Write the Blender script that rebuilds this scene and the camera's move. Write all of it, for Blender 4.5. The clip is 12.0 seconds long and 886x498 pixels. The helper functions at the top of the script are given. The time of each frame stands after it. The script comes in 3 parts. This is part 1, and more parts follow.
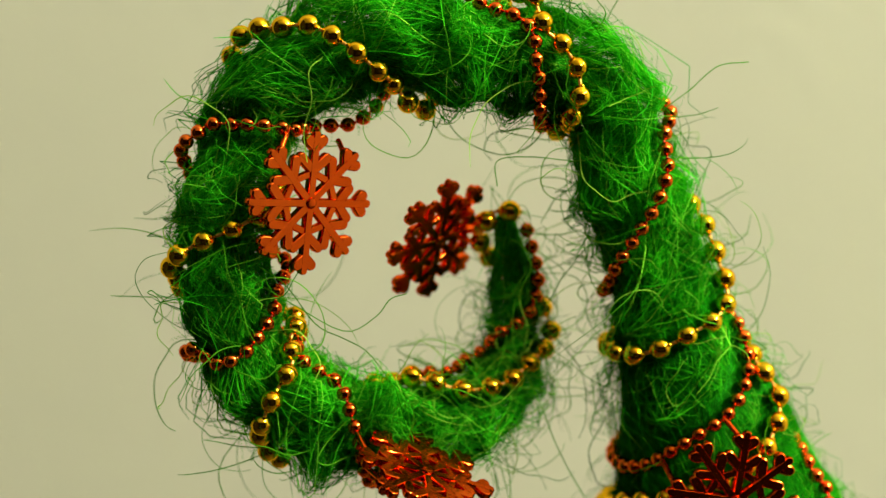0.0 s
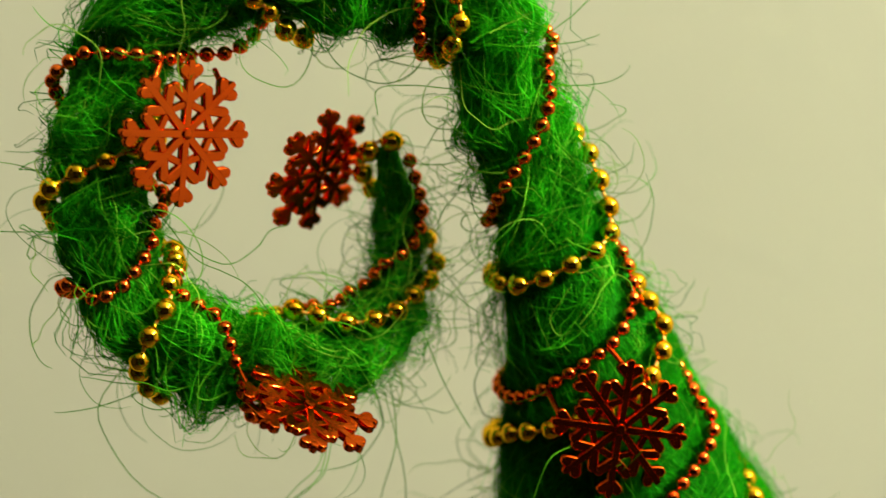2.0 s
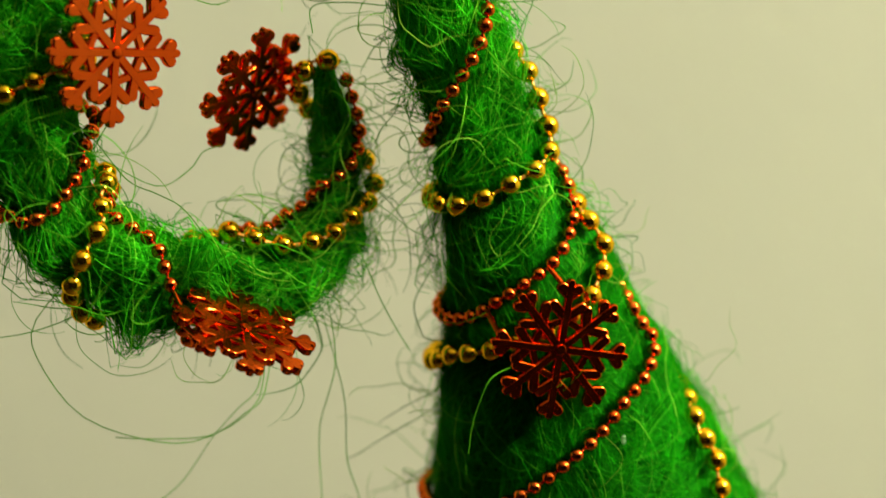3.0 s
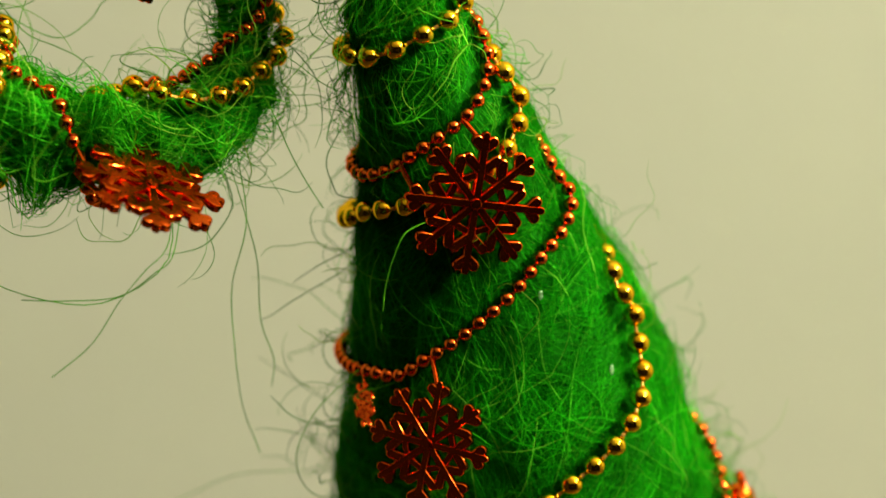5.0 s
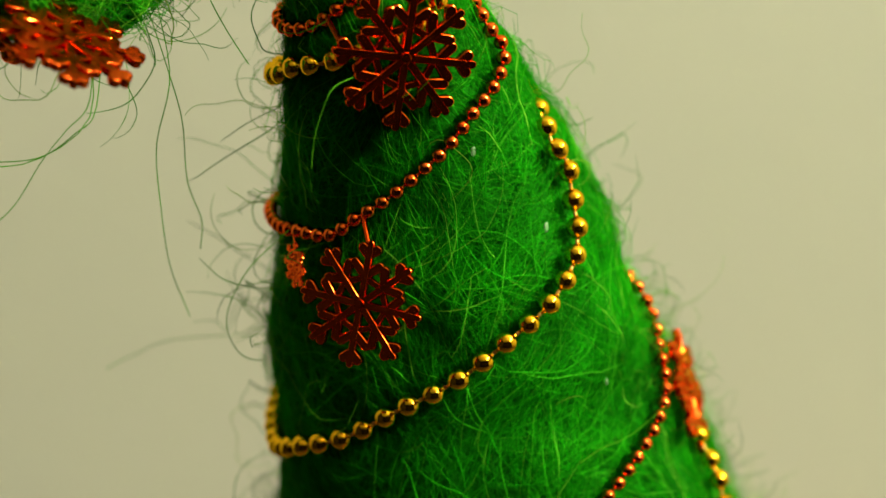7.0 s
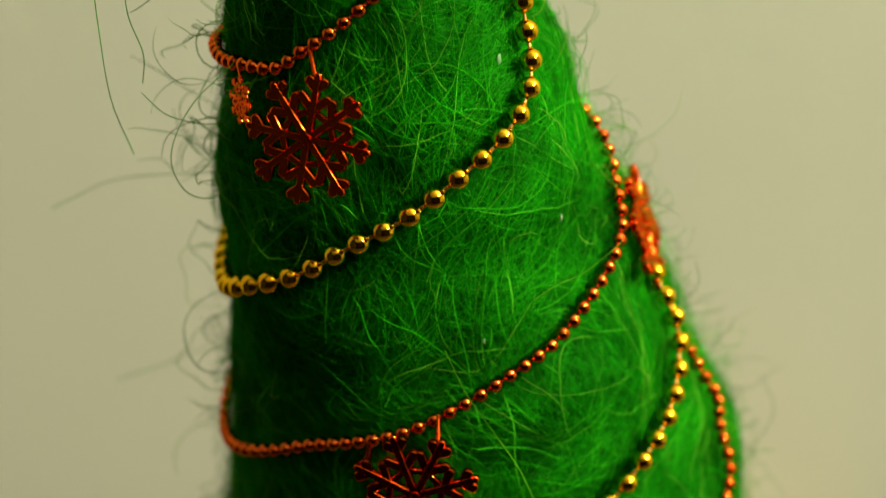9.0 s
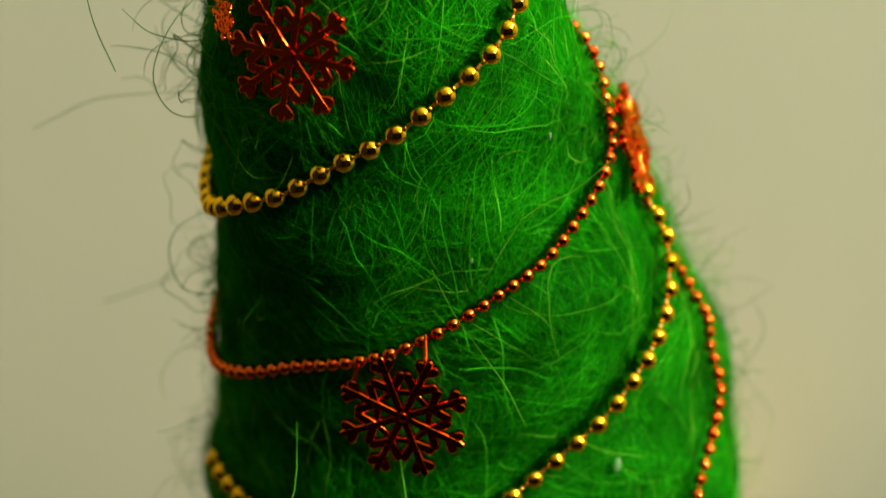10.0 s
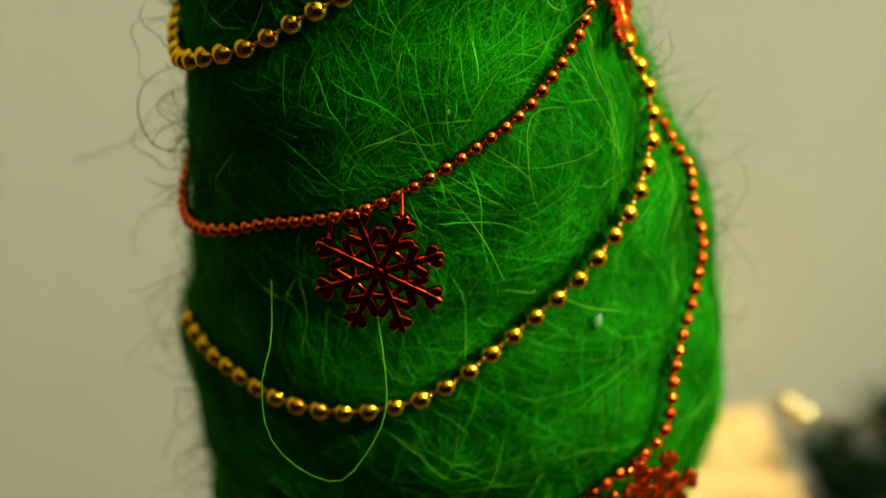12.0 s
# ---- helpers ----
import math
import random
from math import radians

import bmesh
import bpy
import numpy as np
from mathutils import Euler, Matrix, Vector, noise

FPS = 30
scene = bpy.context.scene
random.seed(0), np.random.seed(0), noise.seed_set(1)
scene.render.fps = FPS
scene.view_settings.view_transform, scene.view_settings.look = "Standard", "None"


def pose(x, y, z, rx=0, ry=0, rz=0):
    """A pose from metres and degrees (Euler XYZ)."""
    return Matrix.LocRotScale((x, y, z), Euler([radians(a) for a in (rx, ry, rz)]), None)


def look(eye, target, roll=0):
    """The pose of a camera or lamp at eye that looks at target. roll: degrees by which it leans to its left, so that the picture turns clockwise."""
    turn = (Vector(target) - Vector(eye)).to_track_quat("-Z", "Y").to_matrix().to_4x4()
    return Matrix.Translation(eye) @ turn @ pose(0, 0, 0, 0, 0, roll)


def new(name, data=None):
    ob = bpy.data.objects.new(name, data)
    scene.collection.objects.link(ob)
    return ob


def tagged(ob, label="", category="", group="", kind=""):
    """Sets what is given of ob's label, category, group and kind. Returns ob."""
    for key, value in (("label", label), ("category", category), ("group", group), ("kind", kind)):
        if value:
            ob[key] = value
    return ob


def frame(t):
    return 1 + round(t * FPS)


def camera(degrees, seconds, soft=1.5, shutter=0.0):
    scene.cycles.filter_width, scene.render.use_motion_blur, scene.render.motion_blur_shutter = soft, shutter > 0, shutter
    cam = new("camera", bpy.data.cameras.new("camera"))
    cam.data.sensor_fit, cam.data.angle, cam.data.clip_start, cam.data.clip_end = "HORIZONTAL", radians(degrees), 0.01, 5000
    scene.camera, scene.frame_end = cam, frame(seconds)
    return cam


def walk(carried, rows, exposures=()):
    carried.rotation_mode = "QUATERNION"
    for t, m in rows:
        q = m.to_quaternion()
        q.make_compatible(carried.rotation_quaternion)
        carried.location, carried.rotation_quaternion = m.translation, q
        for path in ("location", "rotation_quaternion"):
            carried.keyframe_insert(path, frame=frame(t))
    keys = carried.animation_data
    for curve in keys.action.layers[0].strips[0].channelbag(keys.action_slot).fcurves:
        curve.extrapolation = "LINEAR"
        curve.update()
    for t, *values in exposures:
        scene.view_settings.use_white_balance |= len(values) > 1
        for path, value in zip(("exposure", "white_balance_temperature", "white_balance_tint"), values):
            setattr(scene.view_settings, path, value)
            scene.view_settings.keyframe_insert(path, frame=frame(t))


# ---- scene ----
from mathutils.kdtree import KDTree

cam = camera(29.3, 12.0, soft=1.3, shutter=0.5)
cam.data.dof.use_dof = True
cam.data.dof.focus_distance = 0.363
cam.data.dof.aperture_fstop = 7.8
ROWS = [
    (0.0, 0.0000, -0.3767, 0.7000, 75.00, 0.00, 0.00),
    (0.5, 0.0015, -0.3764, 0.6994, 74.91, 0.02, -0.27),
    (1.0, 0.0030, -0.3758, 0.6985, 74.66, -0.07, -1.02),
    (1.5, 0.0047, -0.3746, 0.6972, 74.07, -0.12, -1.96),
    (2.0, 0.0062, -0.3730, 0.6956, 73.15, -0.23, -3.12),
    (2.5, 0.0077, -0.3714, 0.6937, 72.19, -0.32, -4.15),
    (3.0, 0.0089, -0.3696, 0.6916, 70.89, -0.32, -4.89),
    (5.0, 0.0130, -0.3646, 0.6831, 66.93, -0.58, -7.34),
    (5.5, 0.0139, -0.3636, 0.6813, 65.84, -0.61, -7.79),
    (6.0, 0.0148, -0.3625, 0.6797, 64.58, -0.63, -8.12),
    (6.5, 0.0157, -0.3613, 0.6782, 63.58, -0.68, -8.57),
    (7.0, 0.0167, -0.3596, 0.6764, 62.72, -0.80, -9.31),
    (9.0, 0.0211, -0.3533, 0.6696, 57.57, -1.13, -10.47),
    (9.5, 0.0221, -0.3519, 0.6677, 56.33, -1.10, -10.64),
    (10.0, 0.0228, -0.3506, 0.6657, 55.09, -1.14, -10.78),
    (10.5, 0.0235, -0.3493, 0.6633, 53.65, -1.14, -10.98),
    (11.0, 0.0241, -0.3482, 0.6613, 52.88, -1.10, -11.18),
    (11.5, 0.0246, -0.3472, 0.6592, 51.80, -1.13, -11.35),
    (12.0, 0.0251, -0.3460, 0.6571, 50.75, -1.13, -11.54),
]
walk(cam, [(t, pose(x, y, z, rx, ry, rz)) for t, x, y, z, rx, ry, rz in ROWS], [(0.0, 0.12), (3.0, 0.09), (7.0, -0.01), (12.0, -0.16)])

# ---- light: a room lamp with two bulbs, high on the right, in a dim room ----
scene.view_settings.exposure = 0.0


def lamp(name, eye, target, size, watts, colour):
    data = bpy.data.lights.new(name, "AREA")
    data.shape, data.size, data.energy, data.color = "DISK", size, watts, colour
    ob = new(name, data)
    ob.matrix_world = look(eye, target)
    return ob


WARM = (1.0, 0.95, 0.76)
lamp("room_lamp", (1.95, -1.25, 2.50), (0.05, 0.0, 0.5), 0.40, 86.0, WARM)
lamp("room_lamp", (2.35, -0.12, 2.45), (0.05, 0.0, 0.5), 0.38, 165.0, WARM)
world = bpy.data.worlds.new("world")
world.use_nodes = True
world.node_tree.nodes["Background"].inputs[0].default_value = (0.5, 0.46, 0.36, 1)
world.node_tree.nodes["Background"].inputs[1].default_value = 0.1
scene.world = world


# ---- materials ----
def material(name, colour, rough=0.5, metal=0.0):
    m = bpy.data.materials.new(name)
    m.use_nodes = True
    b = m.node_tree.nodes["Principled BSDF"]
    b.inputs["Base Color"].default_value = (*colour, 1)
    b.inputs["Roughness"].default_value = rough
    b.inputs["Metallic"].default_value = metal
    return m, m.node_tree, b


def node(tree, kind, **values):
    n = tree.nodes.new(kind)
    for key, value in values.items():
        n.inputs[key].default_value = value
    return n


def ramp(tree, source, stops):
    r = tree.nodes.new("ShaderNodeValToRGB")
    while len(r.color_ramp.elements) < len(stops):
        r.color_ramp.elements.new(0.5)
    for e, (at, c) in zip(r.color_ramp.elements, stops):
        e.position, e.color = at, (*c, 1)
    tree.links.new(source, r.inputs[0])
    return r


def bumped(tree, b, source, strength, distance):
    n = node(tree, "ShaderNodeBump", Strength=strength, Distance=distance)
    tree.links.new(source, n.inputs["Height"])
    tree.links.new(n.outputs[0], b.inputs["Normal"])


def noise_node(tree, scale, detail=4.0):
    c = tree.nodes.new("ShaderNodeTexCoord")
    n = node(tree, "ShaderNodeTexNoise", Scale=scale, Detail=detail)
    tree.links.new(c.outputs["Object"], n.inputs["Vector"])
    return n


def lacquer(name, low, high, rough, relief=0.05):
    """Vacuum-metallised plastic under tinted lacquer: an evenly tinted mirror, faintly uneven, differing piece by piece."""
    m = bpy.data.materials.new(name)
    m.use_nodes = True
    tree = m.node_tree
    tree.nodes.remove(tree.nodes["Principled BSDF"])
    b = tree.nodes.new("ShaderNodeBsdfAnisotropic")
    tree.links.new(b.outputs[0], tree.nodes["Material Output"].inputs["Surface"])
    info = tree.nodes.new("ShaderNodeObjectInfo")
    tree.links.new(ramp(tree, info.outputs["Random"], [(0.0, low), (1.0, high)]).outputs[0], b.inputs["Color"])
    bumped(tree, b, noise_node(tree, 700.0).outputs[0], relief, 0.0003)
    r = ramp(tree, noise_node(tree, 260.0).outputs[0], [(0.3, (rough * 0.7,) * 3), (0.75, (rough * 1.8,) * 3)])
    tree.links.new(r.outputs[0], b.inputs["Roughness"])
    return m


GOLD = lacquer("gold_lacquer", (0.95, 0.49, 0.012), (1.0, 0.57, 0.02), 0.08, 0.10)
PALE_GOLD = lacquer("pale_gold_lacquer", (0.80, 0.66, 0.28), (0.86, 0.72, 0.34), 0.2)
COPPER = lacquer("copper_lacquer", (0.88, 0.12, 0.012), (0.96, 0.18, 0.022), 0.08, 0.10)
FLAKE = lacquer("copper_red_lacquer", (0.90, 0.105, 0.009), (0.95, 0.14, 0.014), 0.10, 0.20)
CORD_GOLD, _, _ = material("gold_cord", (0.65, 0.33, 0.05), 0.35, 0.6)
CORD_COPPER, _, _ = material("copper_cord", (0.45, 0.07, 0.015), 0.35, 0.6)


def fibre_material(name, stops, glow):
    """Dyed sisal: matt, a little light comes through each fibre, colour differs fibre by fibre."""
    m, tree, b = material(name, (0.03, 0.3, 0.02), 0.5)
    geo = tree.nodes.new("ShaderNodeNewGeometry")
    pick = ramp(tree, geo.outputs["Random Per Island"], stops)
    patch = ramp(tree, noise_node(tree, 55.0, 3.0).outputs[0], [(0.32, (0.50, 0.52, 0.5)), (0.66, (1.15, 1.12, 1.1))])
    c = tree.nodes.new("ShaderNodeVectorMath")
    c.operation = "MULTIPLY"
    tree.links.new(pick.outputs[0], c.inputs[0])
    tree.links.new(patch.outputs[0], c.inputs[1])
    tree.links.new(c.outputs[0], b.inputs["Base Color"])
    b.inputs["Specular IOR Level"].default_value = 0.015
    through_light = tree.nodes.new("ShaderNodeBsdfTranslucent")
    tree.links.new(c.outputs[0], through_light.inputs["Color"])
    mix = node(tree, "ShaderNodeMixShader", Fac=glow)
    tree.links.new(b.outputs[0], mix.inputs[1])
    tree.links.new(through_light.outputs[0], mix.inputs[2])
    tree.links.new(mix.outputs[0], tree.nodes["Material Output"].inputs["Surface"])
    return m


SISAL = fibre_material("dyed_sisal", [(0.0, (0.006, 0.19, 0.002)), (0.45, (0.020, 0.42, 0.005)), (0.88, (0.065, 0.64, 0.012)), (1.0, (0.26, 0.76, 0.04))], 0.40)
MATTED = fibre_material("matted_sisal", [(0.0, (0.005, 0.22, 0.002)), (0.6, (0.013, 0.41, 0.004)), (0.93, (0.030, 0.54, 0.007)), (1.0, (0.14, 0.66, 0.03))], 0.38)
STRAY = fibre_material("stray_sisal", [(0.0, (0.014, 0.36, 0.004)), (0.7, (0.055, 0.64, 0.012)), (1.0, (0.27, 0.76, 0.05))], 0.6)
LOOSE = fibre_material("loose_sisal", [(0.0, (0.03, 0.24, 0.005)), (0.7, (0.11, 0.48, 0.016)), (1.0, (0.34, 0.66, 0.06))], 0.5)
CORE, tree_, bsdf_ = material("dyed_core", (0.006, 0.11, 0.004), 0.8)
bsdf_.inputs["Specular IOR Level"].default_value = 0.03
n_ = noise_node(tree_, 90.0)
tree_.links.new(ramp(tree_, n_.outputs[0], [(0.3, (0.003, 0.09, 0.001)), (0.7, (0.010, 0.20, 0.004))]).outputs[0], bsdf_.inputs["Base Color"])
bumped(tree_, bsdf_, noise_node(tree_, 900.0).outputs[0], 0.6, 0.001)
GLUE, _, glue_ = material("dried_glue", (0.30, 0.55, 0.25), 0.3)
glue_.inputs["Transmission Weight"].default_value = 0.5


def plaster(name, low, high, scale, rough=0.85):
    m, tree, b = material(name, high, rough)
    n = noise_node(tree, scale, 5.0)
    tree.links.new(ramp(tree, n.outputs[0], [(0.25, low), (0.75, high)]).outputs[0], b.inputs["Base Color"])
    bumped(tree, b, noise_node(tree, scale * 40).outputs[0], 0.12, 0.002)
    return m


WALL = plaster("painted_wall", (0.61, 0.625, 0.472), (0.66, 0.675, 0.512), 3.0)
ROOM = plaster("room_wall", (0.55, 0.55, 0.42), (0.60, 0.60, 0.46), 2.0)
# near-black for an unseen wall that darkens what flakes and beads mirror
DARK = plaster("dark_reflection_wall", (0.004, 0.003, 0.003), (0.007, 0.006, 0.005), 2.0, 1.0)
FLOOR = plaster("floor_boards", (0.022, 0.016, 0.010), (0.036, 0.026, 0.016), 4.0, 0.6)
# almost black so the unseen west side sends little light back to the tree
DIM = plaster("low_fill_wall", (0.012, 0.011, 0.009), (0.019, 0.017, 0.013), 2.0, 1.0)
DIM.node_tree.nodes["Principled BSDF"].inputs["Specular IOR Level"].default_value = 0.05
DARK.node_tree.nodes["Principled BSDF"].inputs["Specular IOR Level"].default_value = 0.05
CEILING = plaster("ceiling_paint", (0.62, 0.60, 0.50), (0.68, 0.66, 0.55), 2.0)
TABLE = plaster("table_top", (0.035, 0.024, 0.015), (0.055, 0.038, 0.024), 9.0, 0.5)
BOX_WOOD, wood_, wood_bsdf = material("pale_wood", (0.7, 0.5, 0.2), 0.55)
wave_ = node(wood_, "ShaderNodeTexWave", Scale=26.0, Distortion=6.0, Detail=3.0)
coord_ = wood_.nodes.new("ShaderNodeTexCoord")
wood_.links.new(coord_.outputs["Object"], wave_.inputs["Vector"])
wood_.links.new(ramp(wood_, wave_.outputs[0], [(0.0, (0.52, 0.33, 0.10)), (1.0, (0.63, 0.43, 0.15))]).outputs[0], wood_bsdf.inputs["Base Color"])
BARK = plaster("stem_bark", (0.10, 0.06, 0.03), (0.17, 0.11, 0.06), 60.0)
PINE = fibre_material("pine_needles", [(0.0, (0.006, 0.022, 0.007)), (1.0, (0.02, 0.055, 0.016))], 0.1)


# ---- helpers for meshes ----
def mesh_of(name, bm, mat, smooth=True, crease=0):
    me = bpy.data.meshes.new(name)
    bm.to_mesh(me)
    bm.free()
    me.materials.append(mat)
    if smooth:
        me.shade_smooth()
    if crease:
        me.set_sharp_from_angle(angle=radians(crease))
    return me


def part(name, bm, mat, parent, label="", smooth=True):
    """One bmesh as one mesh object under a thing or under a part."""
    ob = new(name, mesh_of(name, bm, mat, smooth) if isinstance(bm, bmesh.types.BMesh) else bm)
    ob.parent = parent
    return tagged(ob, label)


def block(size, at=(0, 0, 0), bevel=0.0):
    bm = bmesh.new()
    bmesh.ops.create_cube(bm, size=1, matrix=Matrix.Translation(at) @ Matrix.Diagonal((*size, 1)))
    if bevel:
        bmesh.ops.bevel(bm, geom=bm.edges[:], offset=bevel, segments=2, affect="EDGES", profile=0.5)
    return bm


def catmull(points, count):
    p = np.asarray(points, float)
    q = np.vstack([2 * p[0] - p[1], p, 2 * p[-1] - p[-2]])
    m = len(p) - 1
    u = np.linspace(0, m, count)
    i = np.minimum(u.astype(int), m - 1)
    t = (u - i)[:, None]
    a, b, c, d = q[i], q[i + 1], q[i + 2], q[i + 3]
    return 0.5 * (2 * b + (c - a) * t + (2 * a - 5 * b + 4 * c - d) * t * t + (3 * b - a - 3 * c + d) * t ** 3)


def strands(name, paths, radii, mat, sides=3):
    """Many thin strands in one mesh: paths is (count, steps, 3), radii (count, steps). Three sides: split fibres, open along one side."""
    count, steps, _ = paths.shape
    tangent = np.gradient(paths, axis=1)
    tangent /= np.linalg.norm(tangent, axis=2, keepdims=True) + 1e-12
    ref = np.random.normal(size=(count, 1, 3))
    u = np.cross(tangent, ref)
    u /= np.linalg.norm(u, axis=2, keepdims=True) + 1e-12
    v = np.cross(tangent, u)
    a = 2 * np.pi * np.arange(sides) / sides
    ring = u[:, :, None] * np.cos(a)[:, None] + v[:, :, None] * np.sin(a)[:, None]
    co = (paths[:, :, None] + ring * radii[:, :, None, None]).reshape(-1, 3)
    k = np.arange(count * steps * sides).reshape(count, steps, sides)
    nxt = np.roll(k, -1, axis=2)
    quads = np.stack([k[:, :-1], nxt[:, :-1], nxt[:, 1:], k[:, 1:]], -1)
    if sides == 3:
        quads = quads[:, :, :2]
    quads = quads.reshape(-1)
    me = bpy.data.meshes.new(name)
    me.vertices.add(len(co))
    me.vertices.foreach_set("co", co.astype(np.float32).ravel())
    me.loops.add(len(quads))
    me.loops.foreach_set("vertex_index", quads.astype(np.int32))
    me.polygons.add(len(quads) // 4)
    me.polygons.foreach_set("loop_start", np.arange(0, len(quads), 4, dtype=np.int32))
    me.polygons.foreach_set("use_smooth", np.ones(len(quads) // 4, bool))
    me.update(calc_edges=True)
    me.materials.append(mat)
    return me


# ---- the form of the tree: a cone that runs out into a curled-up tip ----
CONE = [
    (0.1000, 0.2080, 0.0116), (0.1000, 0.2140, 0.0420), (0.1005, 0.2450, 0.0590), (0.1030, 0.2876, 0.0690),
    (0.1060, 0.3220, 0.0738), (0.1042, 0.3600, 0.0730), (0.0978, 0.3950, 0.0635), (0.0920, 0.4250, 0.0567),
    (0.0834, 0.4560, 0.0483), (0.0795, 0.4830, 0.0432), (0.0744, 0.5050, 0.0367), (0.0672, 0.5340, 0.0270),
    (0.0627, 0.5540, 0.0209), (0.0553, 0.5750, 0.0157), (0.0500, 0.5930, 0.0127), (0.0409, 0.6200, 0.0110),
]
CURL = [
    (0.0357, 0.0011, 0.6358, 0.0117), (0.0191, 0.0002, 0.6426, 0.0120), (0.0020, -0.0015, 0.6461, 0.0118),
    (-0.0168, -0.0028, 0.6465, 0.0115), (-0.0368, -0.0050, 0.6381, 0.0110), (-0.0450, -0.0083, 0.6234, 0.0103),
    (-0.0483, -0.0107, 0.6092, 0.0104), (-0.0478, -0.0132, 0.5949, 0.0114), (-0.0448, -0.0156, 0.5811, 0.0112),
    (-0.0370, -0.0161, 0.5697, 0.0110), (-0.0249, -0.0145, 0.5630, 0.0106), (-0.0083, -0.0109, 0.5592, 0.0106),
    (0.0070, -0.0038, 0.5606, 0.0096), (0.0150, 0.0042, 0.5674, 0.0080), (0.0175, 0.0093, 0.5786, 0.0064),
    (0.0163, 0.0087, 0.5913, 0.0054), (0.0147, 0.0086, 0.6010, 0.0045), (0.0149, 0.0090, 0.6075, 0.0019),
]


class Form:
    """The tree's surface: s runs along the middle line from the base to the tip, a round it (0 to the front)."""

    def __init__(self):
        c = catmull([(x, 0, z, r) for x, z, r in CONE] + CURL, 4000)
        run = np.r_[0, np.cumsum(np.linalg.norm(np.diff(c[:, :3], axis=0), axis=1))]
        self.length = run[-1]
        self.s = np.linspace(0, self.length, 900)
        self.c = np.stack([np.interp(self.s, run, c[:, k]) for k in range(4)], 1)
        self.t = np.gradient(self.c[:, :3], axis=0)
        self.t /= np.linalg.norm(self.t, axis=1)[:, None]
        front = np.array([0, -1.0, 0])
        self.u = front - self.t * (self.t @ front)[:, None]
        self.u /= np.linalg.norm(self.u, axis=1)[:, None]
        self.v = np.cross(self.t, self.u)

    def row(self, table, s):
        return np.stack([np.interp(s, self.s, table[:, k]) for k in range(table.shape[1])], -1)

    def radius(self, s):
        return np.interp(s, self.s, self.c[:, 3])

    def at(self, s, a, off=0.0, scale=1.0):
        c, u, v = self.row(self.c, s), self.row(self.u, s), self.row(self.v, s)
        n = u * np.cos(a)[..., None] + v * np.sin(a)[..., None]
        lump = 1 + 3.4 * np.clip((s - 0.39) / 0.05, 0, 1)
        r = c[..., 3] * scale * (1 + lump * (0.018 * np.sin(3 * a + 90 * s) + 0.014 * np.sin(5 * a - 150 * s) + 0.012 * np.sin(2 * a + 260 * s))) + off
        return c[..., :3] + n * r[..., None], n


FORM = Form()
CURL_AT = 0.395   # where the stout cone ends and the thin curl begins


# ---- the room ----
def structure(name, size, at, mat, label):
    ob = new(name, mesh_of(name, block(size, at), mat, False))
    return tagged(ob, label, name.split("_")[0], kind="structure")


# only the north wall is seen; other sides are added for bounce and reflections
structure("wall_north", (5.4, 0.12, 3.9), (0.7, 0.358, 0.95), WALL, "plain beige painted wall behind the table")
# added behind the camera, out of view: gives dark reflections
structure("wall_south", (5.4, 0.12, 3.9), (0.7, -2.8, 0.95), DARK, "unseen near-black wall, added so the ornaments mirror darkness")
# out of view, added to hold down fill light on the cone's left
structure("wall_west", (0.12, 3.038, 3.9), (-1.94, -1.221, 0.95), DIM, "unseen near-black wall, added to cut fill and reflections from the left")
structure("wall_east", (0.12, 3.038, 3.9), (3.34, -1.221, 0.95), ROOM, "plain beige painted wall of the room")
structure("floor", (5.4, 3.31, 0.1), (0.7, -1.205, -0.93), FLOOR, "dark brown floor of the room")
structure("ceiling", (5.4, 3.31, 0.1), (0.7, -1.205, 2.9), CEILING, "plain grey-beige ceiling of the room")


def make_table():
    t = tagged(new("table"), "dark brown wooden table standing against the wall", "table")
    t.location = (0.1, -0.012, -0.88)
    part("tabletop", block((1.6, 0.606, 0.03), (0, 0, 0.735), 0.004), TABLE, t)
    for x in (-0.74, 0.74):
        for y in (-0.24, 0.24):
            part("leg", block((0.05, 0.05, 0.72), (x, y, 0.36), 0.004), TABLE, t)


make_table()


# ---- how the two garlands are wound: (s, degrees[, lift]) ----
def garland_path(pieces):
    """(s, degrees[, lift]) points of all pieces, joined round the back into one line on the form."""
    out, last = [], None
    for piece in pieces:
        for p in piece:
            s, deg = p[0], p[1]
            lift = p[2] if len(p) > 2 else 0.0
            if last is not None:
                while deg > last + 40:
                    deg -= 360
            if last is not None and last - deg > 100:
                s_from, gap = out[-1][0], last - deg
                for k in (0.25, 0.5, 0.75):
                    out.append((s_from + (s - s_from) * k, last - gap * k, 0.0))
            out.append((s, deg, lift))
            last = deg
    return out


